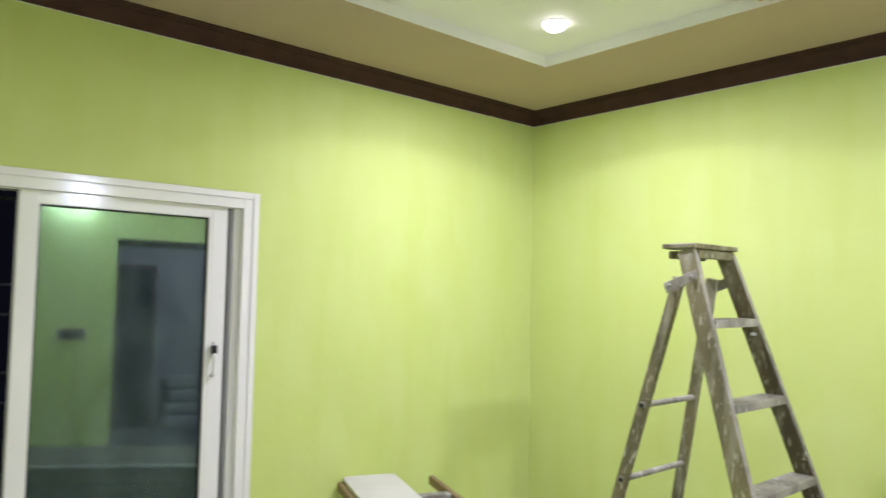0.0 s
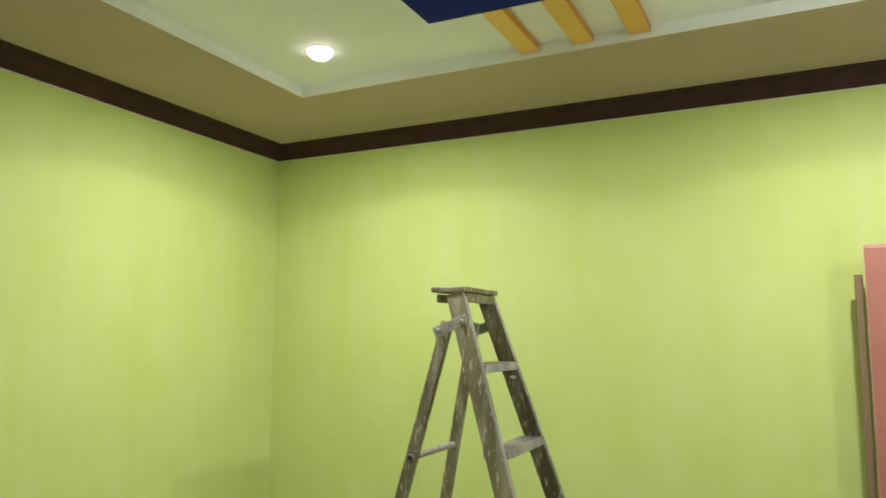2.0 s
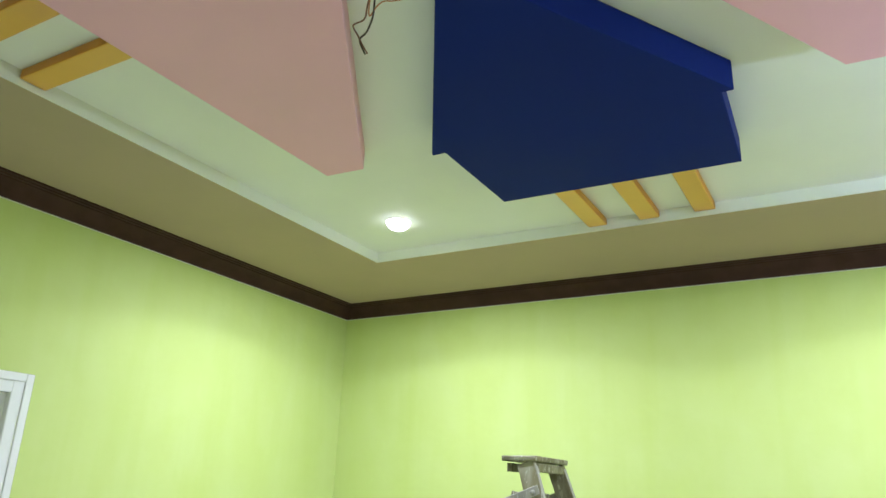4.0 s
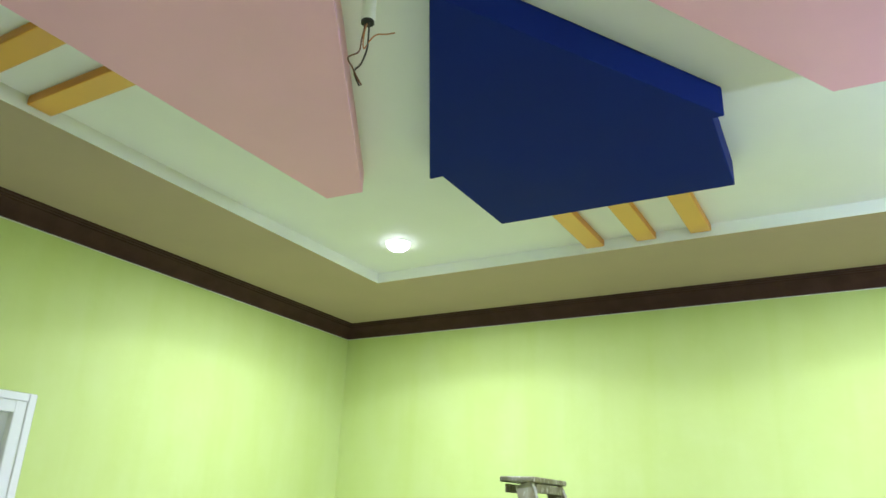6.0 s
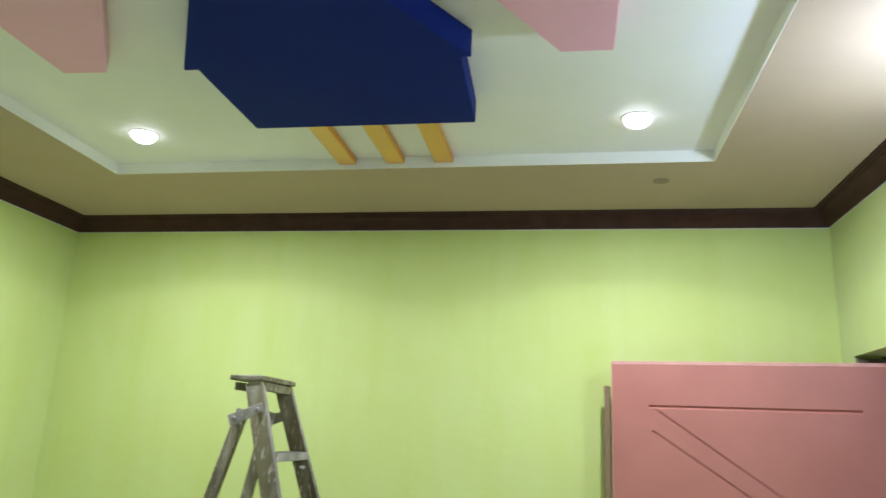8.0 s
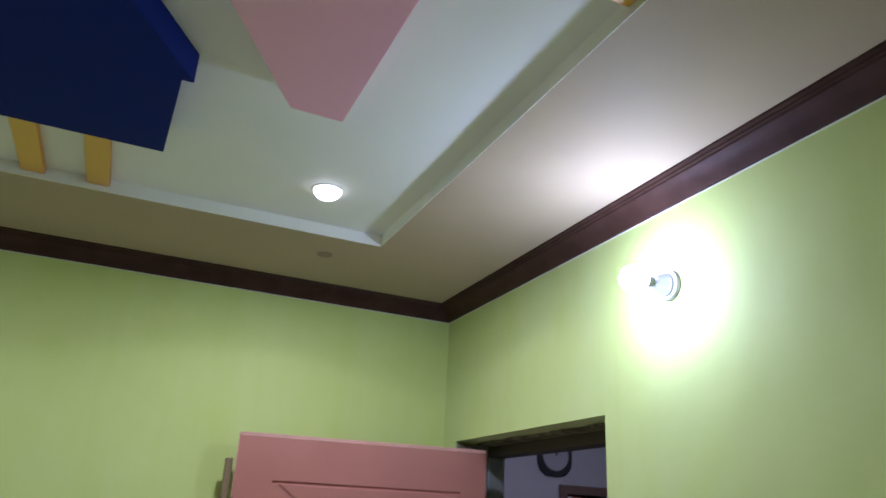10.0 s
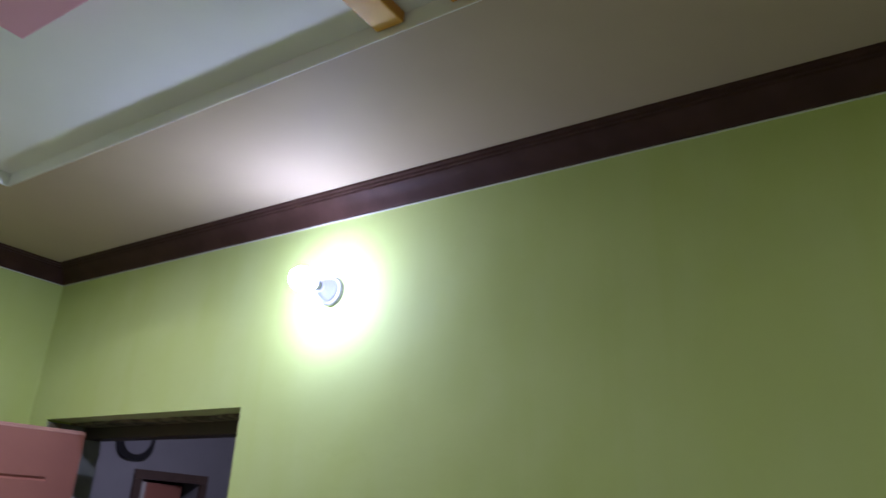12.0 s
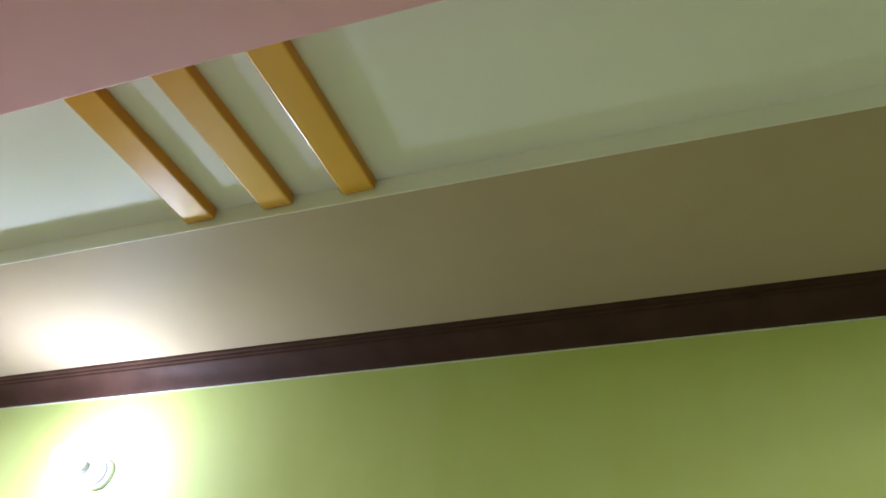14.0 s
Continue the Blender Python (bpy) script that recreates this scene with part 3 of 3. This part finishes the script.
def door_leaf(name, m, label):
    """A leaf that hangs from its local origin, along -x, with its carved face towards -y."""
    ob = empty(name, m, label, "door")
    slab = link("slab", box(-LEAF_W, 0, -LEAF_T / 2, LEAF_T / 2, 0, LEAF_H, 0.002), M_DOOR)
    cut = bmesh.new()
    left, right, yf = -LEAF_W + 0.138, -0.105, -LEAF_T / 2
    lines = []
    for top in (LEAF_H - 0.168, LEAF_H - 0.98):
        lines.append(((left, top), (right, top), 0.0105, (0, 1, 1)))
        lines.append(((left + 0.022, top - 0.008), (right - 0.016, top - 0.008 - (right - left - 0.038) * 0.70), 0.009, (0, 1, 0)))
        lines.append(((left + 0.010, top - 0.089), (right - 0.11, top - 0.082 - (right - 0.11 - left) * 0.67), 0.009, (0, 1, 0)))
    for k, ((x0, z0), (x1, z1), size, up) in enumerate(lines):
        one = beam((x0, yf + 0.0003 * (k % 5), z0), (x1, yf + 0.0003 * (k % 5), z1), size, size, up, 0)
        me = bpy.data.meshes.new("cut")
        one.to_mesh(me)
        one.free()
        cut.from_mesh(me)
        bpy.data.meshes.remove(me)
    bmesh.ops.recalc_face_normals(cut, faces=cut.faces)
    cutter = link("cutter", cut, M_DOOR)
    mod = slab.modifiers.new("carved", "BOOLEAN")
    mod.object, mod.operation, mod.solver, mod.use_self = cutter, "DIFFERENCE", "EXACT", True
    bpy.context.view_layer.update()
    me = bpy.data.meshes.new_from_object(slab.evaluated_get(bpy.context.evaluated_depsgraph_get()))
    slab.modifiers.clear()
    slab.data = me
    bpy.data.objects.remove(cutter)
    slab.parent = ob
    part("edge_strip", box(-LEAF_W + 0.003, -0.003, -LEAF_T / 2 + 0.003, LEAF_T / 2 - 0.003, LEAF_H + 0.0005, LEAF_H + 0.005, 0.001), M_DOOR_EDGE, ob, "pale unpainted top edge")
    part("lipping", box(-LEAF_W + 0.004, -0.004, -LEAF_T / 2 - 0.0015, -LEAF_T / 2 + 0.001, LEAF_H - 0.008, LEAF_H - 0.001, 0.0005), M_DOOR_EDGE, ob, "pale top lipping")
    part("lipping", box(-LEAF_W - 0.0015, -LEAF_W + 0.002, -LEAF_T / 2 + 0.001, LEAF_T / 2 - 0.001, 0.004, LEAF_H - 0.002, 0.0005), M_DOOR_EDGE, ob, "pale side lipping")
    for z in (0.25, 1.02, 1.80):
        part("hinge", lathe([(0.002, z - 0.05), (0.008, z - 0.05), (0.008, z + 0.05), (0.002, z + 0.05)], 14), M_STEEL, ob).location = (0.006, -LEAF_T / 2, 0)
    return ob


leaf = door_leaf("door_leaf", pose(3.540, -0.305, 0.012, 0, 0, -8.5), "salmon pink door leaf with carved lines standing open")
ob = link("timber_plank", box(2.556, 2.580, -0.118, -0.085, 0.0, 1.992, 0.003), M_RAW)
tagged(ob, "raw timber plank standing against the green wall", "plank")

# ---- step ladder ----
lad = empty("step_ladder", pose(1.335, -0.614, 0), "old wooden step ladder splattered with pale paint", "ladder")
TOPZ = 1.945
part("top_cap", box(-0.064, 0.062, -0.148, 0.148, TOPZ - 0.0175, TOPZ, 0.004), M_LADDER, lad)
part("cap_board", box(0.040, 0.058, -0.116, 0.116, TOPZ - 0.050, TOPZ - 0.0225, 0.003), M_LADDER, lad)
part("cap_cleat", box(-0.060, -0.040, -0.112, 0.112, TOPZ - 0.050, TOPZ - 0.0225, 0.003), M_LADDER, lad)


def front(z):
    return 0.022 + 0.32 * (1.915 - z)


def back(z):
    return -0.024 - 0.235 * (1.80 - z)


def flare(z, top):
    return 0.122 * (top - z)


for s in (-1, 1):
    part("front_rail", beam((front(0.0), s * (0.130 + flare(0, 1.915)), 0.0), (front(TOPZ - 0.0225), s * 0.130, TOPZ - 0.0225), 0.060, 0.024, (1, 0, 0.3)), M_LADDER if s < 0 else M_LADDER_DARK, lad, "" if s < 0 else "dark worn rail")
    part("back_rail", beam((back(0.0), s * (0.112 + flare(0, 1.80)), 0.0), (back(1.83), s * 0.112, 1.83), 0.039, 0.024, (1, 0, 0.3)), M_LADDER, lad)
    part("hinge_link", beam((-0.048, s * 0.153, 1.792), (0.072, s * 0.151, 1.838), 0.036, 0.007, (0, 0, 1), 0.002), M_TREAD, lad, "paint-smeared metal link")
    for x, z in ((-0.030, 1.799), (0.052, 1.830)):
        part("bolt", lathe([(0.002, -0.022), (0.008, -0.022), (0.009, 0.004), (0.006, 0.007), (0.002, 0.008)], 12), M_TREAD, lad).matrix_basis = pose(x, s * 0.157, z, -90 * s, 0, 0)
for s in (-1, 1):
    part("rail_edge", beam((front(0.02) + 0.0296, s * (0.130 + flare(0.02, 1.915)), 0.0295), (front(1.905) + 0.0296, s * 0.131, 1.9145), 0.0022, 0.021, (1, 0, 0.3), 0.0006), M_TREAD, lad, "pale worn rail edge")
part("paint_chip", lathe([(0.001, 0.0), (0.009, 0.0), (0.0075, -0.0025), (0.001, -0.003)], 9), M_BOARD, lad, "white paint chip").matrix_basis = pose(front(1.637) + 0.004, 0.130 + flare(1.637, 1.915) - 0.0122, 1.637, -90, 0, 0) @ Matrix.Diagonal((1.3, 0.7, 1, 1))
for k in range(7):
    z = 1.692 - 0.26 * k
    h = 0.118 + flare(z, 1.915)
    part("tread", box(front(z) - 0.042, front(z) + 0.042, -h, h, z - 0.028, z, 0.003), M_TREAD, lad)
for k in range(6):
    z = 1.387 - 0.26 * k
    h = 0.112 + flare(z, 1.80)
    if z > 0.05:
        part("back_bar", tube([(back(z), -h, z), (back(z), 0, z), (back(z), h, z)], 0.011, steps=10), M_TREAD, lad)
        for s in (-1, 1):
            part("dowel_ring", lathe([(0.0085, 0.0), (0.0135, 0.0), (0.013, 0.0022), (0.009, 0.003)], 16), M_TREAD, lad, "pale ring").matrix_basis = pose(back(z), s * (h + 0.0145), z, -90 * s + 6, 0, 0)
            # no hole is cut: a black disc gives its dark inside
            part("hole_disc", lathe([(0.001, 0.0025), (0.0088, 0.0025), (0.0088, 0.0036), (0.001, 0.0037)], 14), M_BLACK, lad, "black disc for the dark inside a dowel hole").matrix_basis = pose(back(z), s * (h + 0.0145), z, -90 * s + 6, 0, 0)

# ---- work table beside the ladder ----
tr = empty("work_table", pose(0.03, -1.085, 0, 0, 0, -21.5), "rough wooden work table with a whitewashed board on top", "work table")
outline = []
for k, (x, y) in enumerate(((0.035, -0.083), (0.465, -0.083), (0.465, 0.083), (0.035, 0.083))):
    for i in range(6):
        a = radians(180 + 90 * k + 18 * i)
        outline.append((x + 0.035 * math.cos(a), y + 0.035 * math.sin(a)))
part("top_board", prism(outline, 0.938, 0.955, 0.004), M_BOARD, tr, "whitewashed board with rounded corners")
for v in (-0.128, 0.285):
    part("rail", box(0.02, 0.50, v - 0.012, v + 0.012, 0.900, 0.9375, 0.003), M_RAW, tr)
for u in (0.29, 0.45):
    part("cross_bar", box(u - 0.022, u + 0.022, -0.115, 0.272, 0.902, 0.9365, 0.004), M_TREAD, tr, "pale cross bar")
for u in (0.33, 0.47):
    for v in (-0.128, 0.285):
        part("leg", box(u - 0.02, u + 0.02, v - 0.018, v + 0.018, 0.0, 0.899, 0.003), M_RAW, tr)

# ---- hall things ----
def rounded(rx, ry, power=0.7, n=40):
    return [(rx * math.copysign(abs(math.cos(a)) ** power, math.cos(a)), ry * math.copysign(abs(math.sin(a)) ** power, math.sin(a)))
            for a in [2 * math.pi * i / n for i in range(n)]]


ob = empty("wall_clock", pose(5.375, HY, 2.345), "black-rimmed wall clock with a grey dial in the dim hall", "clock")
turn = pose(0, 0, 0, 90, 0, 0)
part("rim", prism(rounded(0.155, 0.155), 0.001, 0.034, 0.004), M_BLACK, ob).matrix_basis = turn
part("dial", lathe([(0.002, 0.0345), (0.117, 0.0345), (0.117, 0.037), (0.002, 0.0375)]), M_DIAL, ob).matrix_basis = turn
part("hour_hand", beam((0, -0.039, 0), (0.04, -0.039, 0.06), 0.010, 0.002, (1, 0, 0), 0), M_BLACK, ob)
part("minute_hand", beam((0, -0.041, 0), (-0.02, -0.041, 0.09), 0.007, 0.002, (1, 0, 0), 0), M_BLACK, ob)

hd = structure(empty("door_2", pose(0, 0, 0), "dark timber frame of a hall door", "door frame"), "dark timber frame of a hall door", "door frame")
part("head", box(GX0 - 0.06, GX1 + 0.06, HY - 0.03, HY - 0.001, GZ - 0.012, GZ + 0.055, 0.004), M_HALL_WOOD, hd)
part("jamb", box(GX0 - 0.06, GX0 + 0.008, HY - 0.03, HY - 0.001, 0.0, GZ - 0.013, 0.004), M_HALL_WOOD, hd)
part("jamb", box(GX1 - 0.008, GX1 + 0.06, HY - 0.03, HY - 0.001, 0.0, GZ - 0.013, 0.004), M_HALL_WOOD, hd)
ob = empty("hall_door", pose(GX0 + 0.014, HY - 0.012, 0.01, 0, 0, 9), "pink painted hall door standing ajar beyond the doorway", "door")
part("slab", box(0.0, 0.42, 0.0, 0.034, 0.0, 2.035, 0.004), M_DOOR, ob)
# raised dark strip that paints the shade of a carved groove
part("groove_shade_strip", box(0.09, 0.36, -0.0015, 0.002, 1.88, 1.888), M_HALL_WOOD, ob)
# light on the hinge edge, laid on as a white strip
part("edge_strip", box(-0.0015, 0.045, -0.002, 0.001, 0.0, 2.034, 0.0004), M_BOARD, ob, "hinge edge painted white as if lit")
hd = structure(empty("door_3", pose(0, 0, 0), "dark timber post of another hall door", "door frame"), "dark timber post of another hall door", "door frame")
part("jamb", box(HX - 0.075, HX - 0.01, HY - 0.035, HY - 0.001, 0.0, 2.06, 0.004), M_HALL_WOOD, hd)
hd = structure(empty("door_4", pose(0, 0, 0), "doorway across the hall, its dark opening a black sheet", "door frame"), "doorway across the hall, its dark opening a black sheet", "door frame")
part("head", box(HX - 0.03, HX - 0.001, -0.33, 0.14, 1.945, 1.995, 0.004), M_HALL_WOOD, hd)
for y in (-0.33, 0.09):
    part("jamb", box(HX - 0.03, HX - 0.001, y, y + 0.05, 0.0, 1.944, 0.004), M_HALL_WOOD, hd)
# flat black sheet on the wall for the darkness in this doorway
part("dark_sheet", box(HX - 0.012, HX - 0.001, -0.279, 0.089, 0.0, 1.943), M_BLACK, hd)
hd = structure(empty("door_5", pose(0, 0, 0), "brown timber frame of the near hall door", "door frame"), "brown timber frame of the near hall door", "door frame")
part("jamb", box(4.73, 4.80, HY - 0.035, HY - 0.001, 0.0, 1.97, 0.004), M_HALL_WOOD, hd)
part("head", box(4.20, 4.729, HY - 0.034, HY - 0.001, 1.91, 1.969, 0.004), M_HALL_WOOD, hd)
# lamp added out of view to brighten the hall walls
ob = empty("hall_fill_lamp", pose(4.9, 0.35, ZT), "unseen round ceiling lamp added to light the hall", "ceiling lamp")
smooth(part("base", lathe([(0.002, 0.0), (0.09, 0.0), (0.09, -0.015), (0.002, -0.016)]), M_WHITE, ob))
smooth(part("globe", lathe([(0.085, -0.016), (0.08, -0.03), (0.06, -0.05), (0.03, -0.06), (0.002, -0.062)]), glow("hall_globe", (0.90, 0.88, 1.0), HALL_GLOW), ob, "glowing frosted globe"))

# ---- low stack of boards by the east wall, mirrored in the window ----
st = empty("board_stack", pose(2.78, -1.35, 0, 0, 0, 32), "low stack of dark boards with a pale edge strip", "board stack")
for k in range(5):
    part("board", box(-0.30 + 0.012 * (k % 2), 0.30 - 0.01 * (k % 3), -0.74 + 0.02 * (k % 2), 0.83 - 0.015 * (k % 3), 0.105 * k, 0.105 * k + 0.098, 0.006), M_DARK_BOARD, st)
part("top_sheet", box(-0.30, 0.30, -0.75, 0.84, 0.526, 0.542, 0.003), M_DARK_BOARD, st)
part("edge_strip", box(-0.312, -0.3005, -0.75, 0.84, 0.528, 0.545, 0.002), M_BOARD, st, "pale edge strip")
ob = empty("switch_board", pose(RX, -1.50, 1.36), "brown switch board on the green wall", "switch")
part("plate", box(-0.014, 0, -0.10, 0.10, -0.045, 0.045, 0.004), M_PATCH, ob)
for k in range(4):
    part("rocker", box(-0.019, -0.0145, -0.075 + k * 0.042, -0.045 + k * 0.042, -0.018, 0.018, 0.002), M_BLACK, ob)

# ---- sacks on the hall floor, mirrored in the window ----
M_SACK = mat("pale_woven_sack", (0.42, 0.43, 0.42), 0.8, second=(0.26, 0.27, 0.27), scale=9, amount=0.7, bump=0.2)


def sack(x, y, z, turn):
    bm = box(-0.15, 0.15, -0.24, 0.24, 0.0, 0.155, 0.05, seg=4)
    for v in bm.verts:
        v.co += 0.018 * v.co.normalized() * noise.noise(v.co * 9.0 + Vector((x * 5, y * 5, z * 5)))
        v.co.z = max(v.co.z, 0.0)
    ob = smooth(link("sack", bm, M_SACK), 60)
    ob.matrix_world = pose(x, y, z, 0, 0, turn)
    return tagged(ob, "pale full sack lying in a pile on the hall floor", "sack", "sacks in the hall")


for k in range(4):
    sack(6.30 + 0.012 * (k % 2), 0.42 + 0.02 * (k % 3), 0.158 * k, 4 * (k % 3) - 3)
    if k < 3:
        sack(6.28 - 0.01 * (k % 2), 0.96 - 0.015 * (k % 3), 0.158 * k, 3 - 5 * (k % 2))
